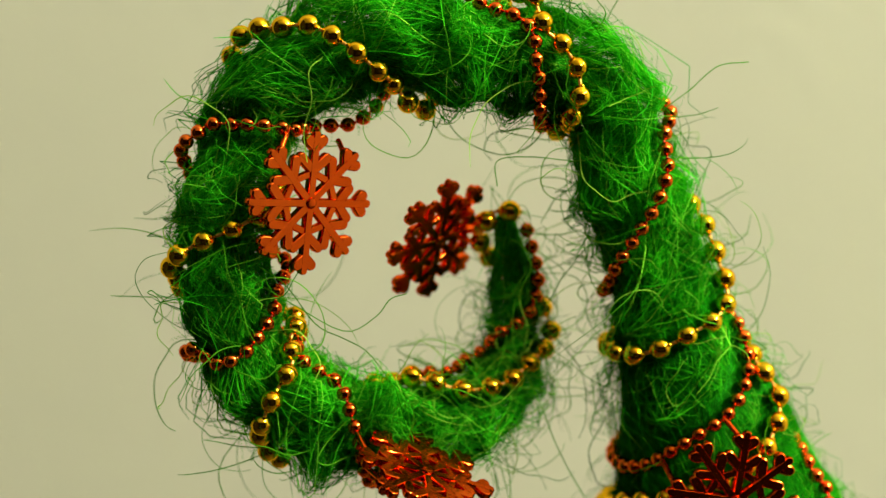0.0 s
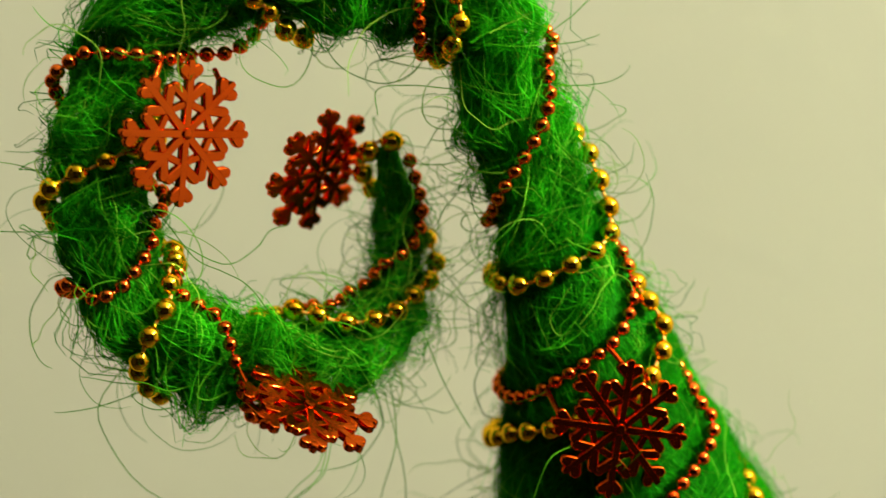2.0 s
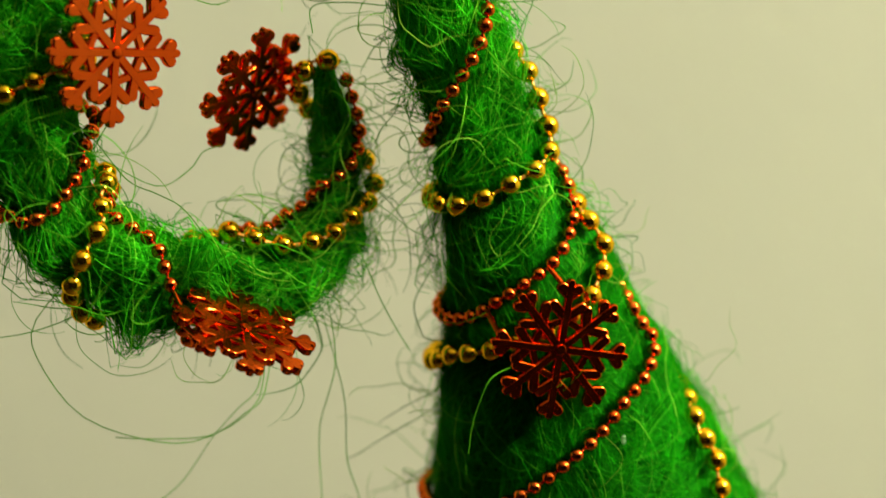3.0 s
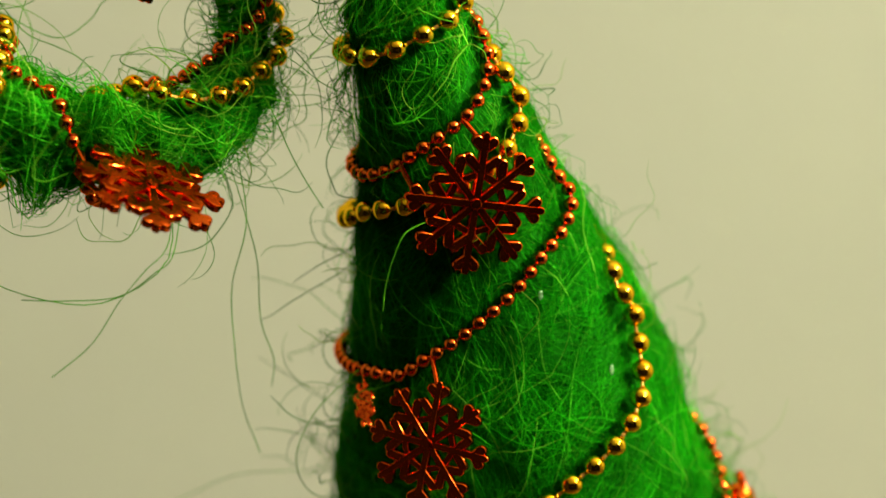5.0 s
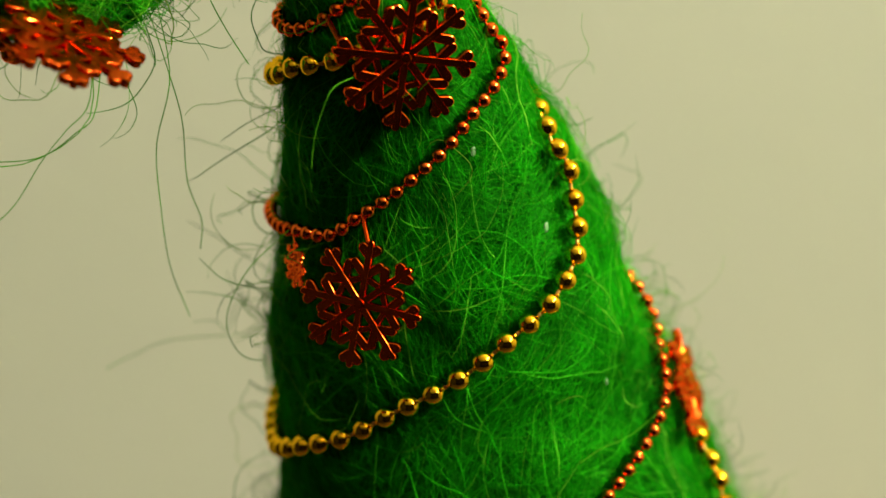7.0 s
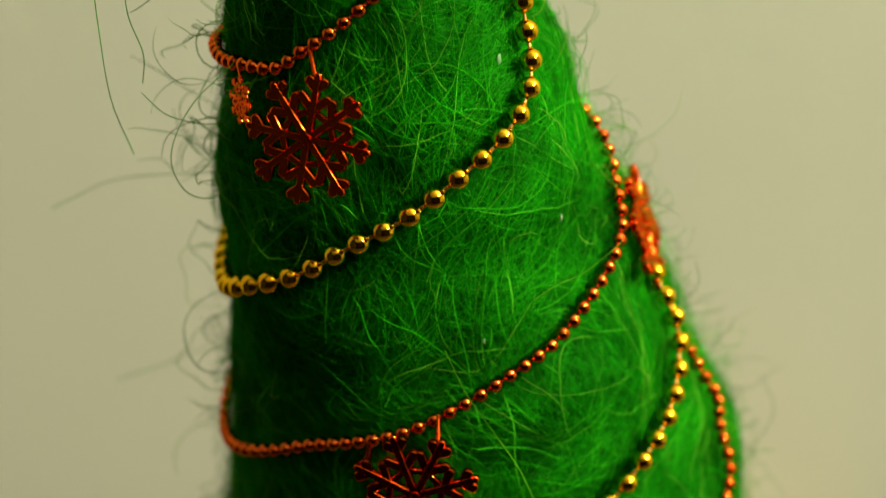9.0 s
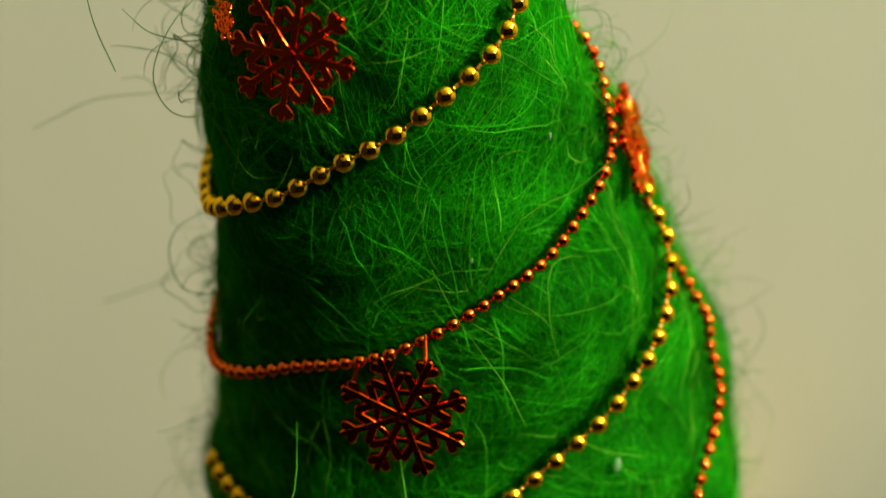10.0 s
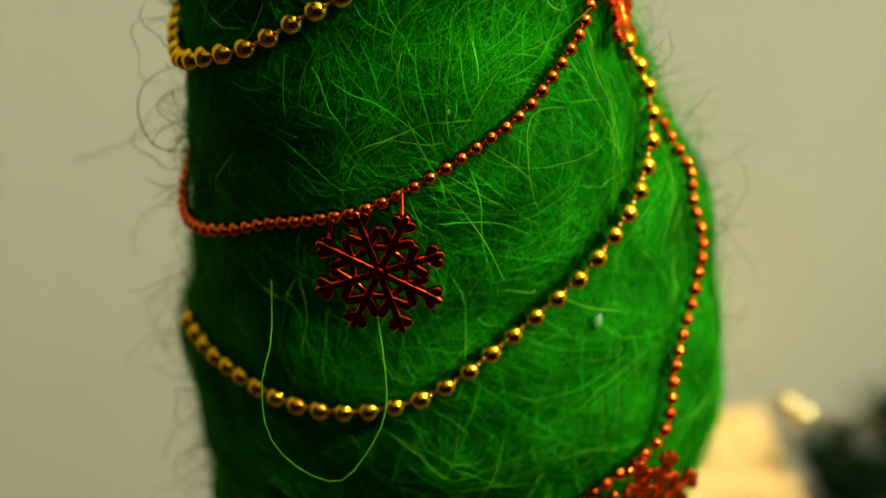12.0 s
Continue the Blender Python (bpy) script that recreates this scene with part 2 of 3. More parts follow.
GOLD_PIECES = [
    [(0.6925, 60), (0.6915, -39), (0.6870, -72)],
    [(0.6572, 50), (0.6523, 14), (0.6453, -10), (0.6394, -33), (0.6334, -53), (0.6274, -70), (0.6210, -79)],
    [(0.5907, 50), (0.5887, 20), (0.5872, 1), (0.5852, -24), (0.5832, -54), (0.5773, -71)],
    [(0.5569, 72), (0.5539, 44), (0.5509, 19), (0.5475, -18), (0.5445, -38), (0.5420, -62)],
    [(0.5082, 70), (0.5052, 60), (0.5017, 45), (0.4978, 21), (0.4938, -1), (0.4893, -28), (0.4849, -57), (0.4809, -75), (0.4769, -92)],
    [(0.4565, 50), (0.4511, 37), (0.4471, 16), (0.4441, -11), (0.4421, -48), (0.4360, -78)],
    [(0.4004, 92), (0.3959, 82), (0.3905, 73), (0.3855, 65), (0.3825, 40), (0.3815, 13), (0.3800, -12), (0.3790, -36), (0.3790, -60), (0.3788, -80)],
    [(0.3720, 112, -0.004), (0.3690, 76, -0.003), (0.3666, 56), (0.3617, 58), (0.3572, 51), (0.3542, 38), (0.3517, 25), (0.3478, -10), (0.3448, -44), (0.3433, -59), (0.3378, -87)],
    [(0.3200, 112, -0.005), (0.3175, 74, -0.0045), (0.3135, 55, -0.0008), (0.3070, 57), (0.2986, 51), (0.2911, 40), (0.2856, 25), (0.2812, 8), (0.2752, -8), (0.2688, -23), (0.2613, -38), (0.2563, -54), (0.2499, -74), (0.2480, -88)],
    [(0.2330, 112, -0.006), (0.2290, 82, -0.006), (0.2231, 64), (0.2136, 62), (0.2067, 55), (0.2017, 44), (0.1977, 32), (0.1923, 22), (0.1868, 11), (0.1823, 0), (0.1778, -11), (0.1749, -21), (0.1724, -33), (0.1714, -44), (0.1709, -56), (0.1684, -68), (0.1644, -88)],
]
COPPER_PIECES = [
    [(0.6890, 71), (0.6806, 66), (0.6755, 58), (0.6700, 40), (0.6640, -8), (0.6560, -55), (0.6488, -87), (0.6300, -104)],
    [(0.6130, 60), (0.6096, 23), (0.6071, -8), (0.6046, -25), (0.6026, -41), (0.6006, -57), (0.5966, -70), (0.5892, -76), (0.5822, -80)],
    [(0.5720, 60), (0.5733, 38), (0.5748, 27), (0.5753, 10), (0.5753, -7), (0.5738, -26), (0.5693, -55), (0.5619, -75)],
    [(0.5330, 66), (0.5306, 54), (0.5271, 40), (0.5251, 6), (0.5216, -32, 0.001), (0.5180, -60, 0.001), (0.5110, -74, 0.0030), (0.5037, -82, 0.0034), (0.4960, -90, 0.0020), (0.4903, -100)],
    [(0.4690, 60), (0.4635, 52), (0.4585, 39), (0.4560, 11), (0.4541, -6), (0.4521, -31), (0.4491, -70)],
    [(0.4252, 70), (0.4208, 58), (0.4173, 44), (0.4148, 30), (0.4113, 16), (0.4059, -12), (0.4029, -28), (0.3984, -48), (0.3949, -64), (0.3930, -80)],
    [(0.3800, 112, -0.004), (0.3780, 82, -0.003), (0.3761, 64), (0.3696, 54), (0.3646, 32), (0.3612, 11), (0.3602, -2), (0.3577, -23), (0.3537, -48), (0.3517, -71), (0.3517, -94)],
    [(0.3500, 112, -0.004), (0.3475, 76, -0.0035), (0.3443, 56, -0.0004), (0.3378, 59), (0.3353, 56), (0.3309, 41), (0.3279, 25), (0.3239, 10), (0.3204, -5), (0.3164, -19), (0.3130, -31), (0.3090, -43), (0.3075, -61), (0.3050, -80), (0.3030, -100)],
    [(0.2760, 112, -0.005), (0.2720, 92, -0.004), (0.2678, 77), (0.2568, 74), (0.2449, 62), (0.2394, 49), (0.2360, 36), (0.2330, 23), (0.2320, 9), (0.2300, -5), (0.2270, -18), (0.2236, -31), (0.2181, -45), (0.2106, -60), (0.2010, -81), (0.2000, -97)],
    [(0.2080, 112, -0.006), (0.2040, 84, -0.006), (0.1972, 66, -0.001), (0.1833, 65), (0.1719, 62), (0.1659, 53), (0.1595, 45), (0.1535, 37), (0.1446, 30), (0.1396, 21), (0.1340, 12), (0.1250, -5), (0.1180, -30), (0.1120, -60)],
]

def garland_line(pieces, off):
    """The middle line of a garland on the form, with its angle round the form in degrees."""
    ctrl = garland_path(pieces)
    c = catmull(ctrl, 60 * len(ctrl))
    lift = c[:, 2] + off * np.interp(c[:, 0], [0.34, 0.385], [1, 0.55])   # sunk into the loose fibres of the curl
    return FORM.at(np.clip(c[:, 0], 0.004, FORM.length - 0.001), np.radians(c[:, 1]), lift)[0], c[:, 1]


WOUND = KDTree(10000)
for pieces_, off_ in ((GOLD_PIECES, 0.0020), (COPPER_PIECES, 0.0015)):
    for p_ in garland_line(pieces_, off_)[0][::4]:
        WOUND.insert(p_, 0)
WOUND.balance()


def tufts(p):
    """0 to 1: how far the fibres bulge at p; the garlands press them flat."""
    x, y, z = p[:, 0], p[:, 1], p[:, 2]
    b = np.sin(420 * x + 2 * np.sin(230 * z + 1)) + np.sin(380 * z + 2 * np.sin(260 * x + 300 * y)) + 0.7 * np.sin(600 * y + 350 * x)
    near = np.array([WOUND.find(q)[2] for q in p])
    return np.clip(b / 1.6, 0, 1) * np.clip((near - 0.0025) / 0.006, 0, 1), np.clip(1.6 - near / 0.0032, 0, 1)


# ---- the sisal tree ----
def make_core(tree):
    ns, na = 420, 44
    s = np.linspace(0, FORM.length, ns)
    a = np.linspace(0, 2 * np.pi, na, endpoint=False)
    S, A = np.meshgrid(s, a, indexing="ij")
    slim = np.interp(S, [0, CURL_AT - 0.02, CURL_AT + 0.03, FORM.length], [0.965, 0.95, 0.52, 0.45])
    co, _ = FORM.at(S, A, 0.0, slim)
    bm = bmesh.new()
    vs = [[bm.verts.new(p) for p in ring] for ring in co]
    for i in range(ns - 1):
        for j in range(na):
            bm.faces.new((vs[i][j], vs[i][(j + 1) % na], vs[i + 1][(j + 1) % na], vs[i + 1][j]))
    bm.faces.new(vs[0][::-1])
    bm.faces.new(vs[-1])
    part("core", bm, CORE, tree, "dense green wadding under the fibres")


def along_surface(count, s0, s1, steps, lengths, lift, along, wisp=6, bulge=0.0):
    """Fibres that lie on the form in wisps, each bending its own way; along: share that runs with the curl."""
    groups = count // wisp
    rep = lambda x: np.repeat(x, wisp)
    count = groups * wisp
    grid = np.linspace(s0, s1, 500)
    weight = FORM.radius(grid)
    s = rep(np.interp(np.random.rand(groups), np.cumsum(weight) / weight.sum(), grid))
    a = rep(np.random.uniform(-np.pi, np.pi, groups))
    spread = rep(np.random.uniform(0.0006, 0.0042, groups))
    a = a + np.random.normal(0, 1, count) * spread / np.maximum(FORM.radius(s), 0.004)
    s = s + np.random.normal(0, 1, count) * spread * 2
    s_lock, a_lock = s[::wisp], a[::wisp]
    heading = 1.3 + 1.2 * np.sin(2 * a_lock + 45 * s_lock) + 1.0 * np.sin(80 * s_lock - 3 * a_lock + 1) + np.random.normal(0, 0.45, groups)
    astray = np.random.rand(groups) < 0.4
    heading[astray] = np.random.uniform(0, 2 * np.pi, astray.sum())
    with_curl = np.random.rand(groups) < along
    heading[with_curl] = np.random.normal(0.5, 0.55, with_curl.sum()) + np.pi * (np.random.rand(with_curl.sum()) < 0.5)
    heading = rep(heading) + np.random.normal(0, 0.22, count)
    length = np.random.uniform(*lengths, count)
    bend = rep(np.random.normal(0, 30, groups)) + np.random.normal(0, 16, count)
    phase = np.random.uniform(0, 6.3, count)
    base = rep(np.random.exponential(lift, groups)) * 0.6 + np.random.exponential(lift, count) * 0.5
    base = np.minimum(base, lift * 2.2)
    tail = np.minimum(np.random.exponential(lift, count), lift * 1.3) * (np.random.rand(count) < 0.5)
    head = np.minimum(np.random.exponential(lift, count), lift * 1.3) * (np.random.rand(count) < 0.3)
    paths = np.empty((count, steps, 3))
    dl = length / (steps - 1)
    for k in range(steps):
        f = k / (steps - 1)
        off = base + tail * f ** 3 * 2 + head * (1 - f) ** 3 * 2
        on = np.clip(s, 0.004, FORM.length - 0.002)
        paths[:, k], n = FORM.at(on, a, off - 0.0008, np.interp(on, [0.345, CURL_AT], [0.975, 0.86]))
        if bulge:
            out, pressed = tufts(paths[:, k])
            paths[:, k] += n * (bulge * out * np.minimum(1, FORM.radius(on) / 0.010) - (np.minimum(off, 0.003) + 0.0008) * pressed)[:, None]
        turn = heading + bend * (f - 0.5) * length + 0.22 * np.sin(phase + f * 5)
        s = s + np.cos(turn) * dl
        a = a + np.sin(turn) * dl / np.maximum(FORM.radius(np.clip(s, 0.004, FORM.length)), 0.004)
    width = np.random.uniform(0.00005, 0.00012, count)[:, None] * np.interp(np.linspace(0, 1, steps), [0, 0.15, 0.8, 1], [0.5, 1, 0.9, 0.35])
    return paths, width


def flyaway(count, s0, s1, steps, lengths, out, thin, round_from=-np.pi, round_to=np.pi):
    """Loose fibres that stand off the form in loops and bows."""
    s = np.random.uniform(s0, s1, count)
    a = np.random.uniform(round_from, round_to, count)
    p, n = FORM.at(s, a, -0.001, 0.95)
    side = np.random.normal(size=(count, 3))
    d = n * out + side * 0.6
    d /= np.linalg.norm(d, axis=1)[:, None]
    axis = np.random.normal(size=(count, 3))
    axis -= d * (axis * d).sum(1)[:, None]
    axis /= np.linalg.norm(axis, axis=1)[:, None]
    axis2 = np.random.normal(size=(count, 3))
    curl = np.random.uniform(40, 230, count)
    swing = np.random.uniform(0, 6.3, count)
    length = np.random.uniform(*lengths, count)
    paths = np.empty((count, steps, 3))
    for k in range(steps):
        paths[:, k] = p
        step = (length / (steps - 1))[:, None]
        p = p + d * step
        d = d + np.cross(axis + axis2 * np.sin(k * 0.9 + swing)[:, None] * 0.9, d) * (curl[:, None] * step)
        d[:, 2] -= 0.012
        d /= np.linalg.norm(d, axis=1)[:, None]
    width = np.random.uniform(*thin, count)[:, None] * np.interp(np.linspace(0, 1, steps), [0, 0.8, 1], [1, 0.8, 0.4])
    return paths, width


def make_tree():
    tree = tagged(new("sisal_tree"), "bright green sisal tree with a curled tip, standing on a table", "decorative tree")
    tree.location = (0, 0, 0)
    make_core(tree)
    p, w = along_surface(42000, 0.0, CURL_AT, 8, (0.014, 0.044), 0.0007, 0.10, 11)
    tagged(part("cone_fur", strands("cone_fur", p, w * 0.8, MATTED), MATTED, tree, "matted green sisal fibres of the cone"), kind="stuff")
    p, w = along_surface(9000, CURL_AT - 0.01, FORM.length, 9, (0.014, 0.042), 0.0006, 0.65, 9, 0.0030)
    tagged(part("curl_fur", strands("curl_fur", p, w * 1.2, SISAL), SISAL, tree, "matted green sisal fibres of the curl"), kind="stuff")
    p, w = along_surface(1900, CURL_AT - 0.03, FORM.length, 12, (0.014, 0.046), 0.0019, 0.35, 14, 0.0048)
    tagged(part("curl_wisp", strands("curl_wisp", p, w * 1.4, SISAL), SISAL, tree, "ragged green wisps round the curl"), kind="stuff")
    p, w = along_surface(700, CURL_AT - 0.03, FORM.length, 12, (0.016, 0.044), 0.0014, 0.5, 4, 0.0036)
    tagged(part("curl_wisp", strands("curl_wisp", p, w * 1.3, STRAY), STRAY, tree, "bright single fibres lying over the curl"), kind="stuff")
    p, w = along_surface(3300, 0.06, CURL_AT, 12, (0.014, 0.040), 0.0014, 0.15, 4, 0.0012)
    tagged(part("cone_wisp", strands("cone_wisp", p, w * 1.2, STRAY), STRAY, tree, "ragged green wisps round the cone"), kind="stuff")
    p, w = flyaway(170, 0.02, CURL_AT, 18, (0.010, 0.030), 0.25, (0.00006, 0.00011))
    tagged(part("loose_fuzz", strands("loose_fuzz", p, w, LOOSE), LOOSE, tree, "loose green fibres standing off the cone"), kind="stuff")
    p, w = flyaway(330, 0.06, 0.43, 20, (0.012, 0.042), 0.24, (0.00011, 0.00019), -2.2, -1.1)
    tagged(part("side_fuzz", strands("side_fuzz", p, w, LOOSE), LOOSE, tree, "curly green fibres down the shaded side of the cone"), kind="stuff")
    p, w = flyaway(380, 0.06, 0.43, 18, (0.010, 0.034), 0.20, (0.00008, 0.00015), 1.0, 2.2)
    tagged(part("side_fuzz", strands("side_fuzz", p, w, LOOSE), LOOSE, tree, "curly green fibres down the lit side of the cone"), kind="stuff")
    p, w = flyaway(900, 0.05, 0.27, 14, (0.008, 0.024), 0.30, (0.00007, 0.00013), 1.1, 2.1)
    tagged(part("side_fringe", strands("side_fringe", p, w, LOOSE), LOOSE, tree, "short green fringe down the lit side of the lower cone"), kind="stuff")
    p, w = flyaway(420, 0.05, 0.22, 14, (0.008, 0.024), 0.30, (0.00007, 0.00013), -2.1, -1.1)
    tagged(part("side_fringe", strands("side_fringe", p, w, LOOSE), LOOSE, tree, "short green fringe down the shaded side of the lower cone"), kind="stuff")
    p, w = flyaway(220, CURL_AT - 0.03, FORM.length, 24, (0.014, 0.046), 0.24, (0.00010, 0.00018))
    tagged(part("loose_fuzz", strands("loose_fuzz", p, w, LOOSE), LOOSE, tree, "loose green fibres standing off the curl"), kind="stuff")
    p, w = flyaway(150, 0.615, 0.675, 20, (0.014, 0.040), 0.15, (0.00008, 0.00014))
    tagged(part("tip_fuzz", strands("tip_fuzz", p, w, LOOSE), LOOSE, tree, "long sparse fibres trailing round the curled tip"), kind="stuff")
    p, w = flyaway(170, 0.515, 0.69, 22, (0.012, 0.036), 0.20, (0.00010, 0.00018))
    tagged(part("edge_fuzz", strands("edge_fuzz", p, w, LOOSE), LOOSE, tree, "curly loops of green fibre round the curl"), kind="stuff")
    # long single fibres that hang from the bottom of the curl
    for pts in (
        [(-0.0343, -0.0160, 0.5252), (-0.0240, -0.0160, 0.5245), (-0.0129, -0.0165, 0.5253), (-0.0052, -0.0160, 0.5302), (-0.0007, -0.015, 0.5343), (0.002, -0.013, 0.548)],
        [(-0.0295, -0.0140, 0.5047), (-0.0201, -0.0145, 0.5127), (-0.0132, -0.0140, 0.5228), (-0.0071, -0.0140, 0.5301), (-0.0019, -0.0140, 0.5359), (0.0, -0.012, 0.548)],
        [(0.014, -0.008, 0.556), (0.0157, -0.0120, 0.5404), (0.0119, -0.0120, 0.5248), (0.0119, -0.0125, 0.5106), (0.0131, -0.0120, 0.4945), (0.0169, -0.0120, 0.4810)],
        [(0.012, -0.006, 0.554), (0.0157, -0.0100, 0.5402), (0.0178, -0.0100, 0.5292), (0.0181, -0.0105, 0.5151), (0.0208, -0.0100, 0.5048), (0.0201, -0.0100, 0.4975)],
        [(-0.040, -0.016, 0.566), (-0.0502, -0.0180, 0.5540), (-0.0495, -0.0180, 0.5445), (-0.0415, -0.0180, 0.5319), (-0.0279, -0.0180, 0.5255), (-0.0152, -0.0180, 0.5249), (-0.0022, -0.0180, 0.5336), (0.0, -0.014, 0.548)],
        [(0.018, 0.0, 0.572), (0.0225, -0.0120, 0.5649), (0.0256, -0.0120, 0.5567), (0.0289, -0.0120, 0.5497), (0.0328, -0.0120, 0.5427)],
        [(-0.040, -0.022, 0.597), (-0.0324, -0.0240, 0.5929), (-0.0215, -0.0240, 0.5869), (-0.0146, -0.0240, 0.5903), (-0.0115, -0.0240, 0.5942), (-0.0078, -0.0240, 0.5955)],
        [(-0.040, -0.022, 0.601), (-0.0343, -0.0220, 0.5968), (-0.0278, -0.0220, 0.5878), (-0.0216, -0.0220, 0.5845), (-0.0161, -0.0220, 0.5809), (-0.010, -0.02, 0.571)],
        [(0.050, -0.057, 0.412), (0.0481, -0.0700, 0.4063), (0.0448, -0.0780, 0.4007), (0.0451, -0.0840, 0.3910), (0.0511, -0.0880, 0.3833), (0.0595, -0.0900, 0.3798), (0.0662, -0.0880, 0.3858), (0.0710, -0.0840, 0.3933), (0.0718, -0.0780, 0.4029), (0.072, -0.062, 0.410)],
        [(0.054, -0.030, 0.546), (0.0487, -0.0360, 0.5459), (0.0460, -0.0380, 0.5412), (0.0443, -0.0390, 0.5357), (0.0437, -0.0380, 0.5290)],
        [(0.124, -0.042, 0.466), (0.1135, -0.0500, 0.4641), (0.1056, -0.0540, 0.4637), (0.1004, -0.0560, 0.4618)],
        [(0.081, -0.055, 0.450), (0.0843, -0.0640, 0.4442), (0.0894, -0.0690, 0.4370), (0.0953, -0.0700, 0.4270), (0.1002, -0.0700, 0.4151)],
        [(0.040, -0.004, 0.624), (0.0497, -0.0050, 0.6330), (0.0546, -0.0050, 0.6368), (0.0606, -0.0050, 0.6421), (0.0674, -0.0050, 0.6431)],
        [(0.040, 0.010, 0.462), (0.0130, 0.0300, 0.4510), (0.0000, 0.0340, 0.4440), (-0.0060, 0.0360, 0.4400)],
        [(0.050, 0.020, 0.410), (0.0260, 0.0380, 0.3880), (0.0160, 0.0400, 0.3830), (0.0060, 0.0430, 0.3780)],
        [(0.040, -0.018, 0.505), (0.0300, -0.0200, 0.4960), (0.0250, -0.0200, 0.4840), (0.0280, -0.0190, 0.4740), (0.0350, -0.0180, 0.4720), (0.041, -0.016, 0.480)],
        [(0.036, -0.009, 0.624), (0.0307, -0.0100, 0.6219), (0.0195, -0.0100, 0.6228), (0.0120, -0.0100, 0.6219), (0.0120, -0.0100, 0.6161)],
    ):
        c = catmull(pts, 24)[None]
        part("hanging_fibre", strands("hanging_fibre", c, np.full((1, 24), 0.00014), LOOSE), LOOSE, tree)
    # dried drops of glue in the fibres
    for s, a, size in ((0.2983, 0.622, 1.1), (0.320, 0.352, 1.0), (0.262, 0.66, 0.8), (0.1777, 0.422, 1.9), (0.2415, 0.10, 0.6)):
        p, n = FORM.at(np.array([s]), np.array([a]), 0.0004)
        bm = bmesh.new()
        bmesh.ops.create_icosphere(bm, subdivisions=2, radius=0.0011)
        for v in bm.verts:
            v.co = v.co * (1 + 0.5 * noise.noise(v.co * 900))
        ob = part("glue_drop", bm, GLUE, tree, "dried pale glue drop")
        ob.matrix_local = Matrix.Translation(p[0]) @ Vector(n[0]).to_track_quat("Z", "Y").to_matrix().to_4x4() @ Matrix.Diagonal((0.6 * size, 1.0 * size, 0.3, 1))
    # stem and foot below the cone
    bm = bmesh.new()
    bmesh.ops.create_cone(bm, cap_ends=True, segments=20, radius1=0.011, radius2=0.009, depth=0.33, matrix=Matrix.Translation((0.108, 0, 0.05)))
    part("stem", bm, BARK, tree, "brown wooden stem")
    bm = bmesh.new()
    bmesh.ops.create_cone(bm, cap_ends=True, segments=40, radius1=0.055, radius2=0.050, depth=0.018, matrix=Matrix.Translation((0.108, 0, -0.121)))
    bmesh.ops.bevel(bm, geom=bm.edges[:], offset=0.002, segments=2, affect="EDGES", profile=0.5)
    part("foot", bm, BARK, tree, "round wooden foot")
    return tree


make_tree()


# ---- the two bead garlands ----
def bead_mesh(name, radius, mat):
    """A moulded bead: a ball, a shade longer along the cord, with a seam and two short necks."""
    bm = bmesh.new()
    prof = [(-1.16, 0.16), (-1.06, 0.20), (-0.98, 0.24)] + [(-math.cos(x), math.sin(x)) for x in np.linspace(0.30, math.pi - 0.30, 11)] + [(0.98, 0.24), (1.06, 0.20), (1.16, 0.16)]
    rings = []
    for z, r in prof:
        rings.append([bm.verts.new((radius * r * math.cos(b), radius * r * math.sin(b), radius * z)) for b in np.linspace(0, 2 * math.pi, 18, endpoint=False)])
    for lo, hi in zip(rings, rings[1:]):
        for j in range(18):
            bm.faces.new((lo[j], lo[(j + 1) % 18], hi[(j + 1) % 18], hi[j]))
    bm.faces.new(rings[0][::-1])
    bm.faces.new(rings[-1])
    return mesh_of(name, bm, mat)


def make_garland(name, label, pieces, radius, spacing, mat, cord):
    thing = tagged(new(name), label, "bead garland")
    thing.location = (0.108, 0, 0.2)
    line, turned = garland_line(pieces, radius * 0.80 + 0.0005)
    line = line - np.array(thing.location)
    run = np.r_[0, np.cumsum(np.linalg.norm(np.diff(line, axis=0), axis=1))]
    at = np.arange(spacing / 2, run[-1], spacing)
    pts = np.stack([np.interp(at, run, line[:, k]) for k in range(3)], 1)
    ahead = np.stack([np.interp(at + spacing * 0.3, run, line[:, k]) for k in range(3)], 1) - pts
    deg = (np.interp(at, run, turned) + 180) % 360 - 180
    ball = bead_mesh("bead", radius, mat)
    shown = [i for i in range(len(at)) if -112 < deg[i] < 100]
    hidden = [i for i in range(len(at)) if i not in set(shown)]
    place = lambda i: Matrix.Translation(pts[i]) @ Vector(ahead[i]).to_track_quat("Z", "Y").to_matrix().to_4x4()
    for i in shown:
        ob = new("bead", ball)
        ob.parent = thing
        ob.matrix_local = place(i) @ Matrix.Scale(random.uniform(0.96, 1.03), 4)
    bm = bmesh.new()
    for i in hidden:
        have = len(bm.verts)
        bm.from_mesh(ball)
        bm.verts.ensure_lookup_table()
        bmesh.ops.transform(bm, matrix=place(i), verts=bm.verts[have:])
    tagged(part("back_strand", bm, mat, thing), kind="stuff")
    n = len(at) * 3
    g = np.linspace(0, run[-1], n)
    cordline = np.stack([np.interp(g, run, line[:, k]) for k in range(3)], 1)[None]
    part("cord", strands("cord", cordline, np.full((1, n), radius * 0.17), cord, 6), cord, thing)
    return thing


make_garland("gold_garland", "string of shiny gold plastic beads wound round the tree", GOLD_PIECES, 0.00250, 0.0066, GOLD, CORD_GOLD)
make_garland("copper_garland", "string of shiny copper-red beads wound round the tree", COPPER_PIECES, 0.00170, 0.0040, COPPER, CORD_COPPER)


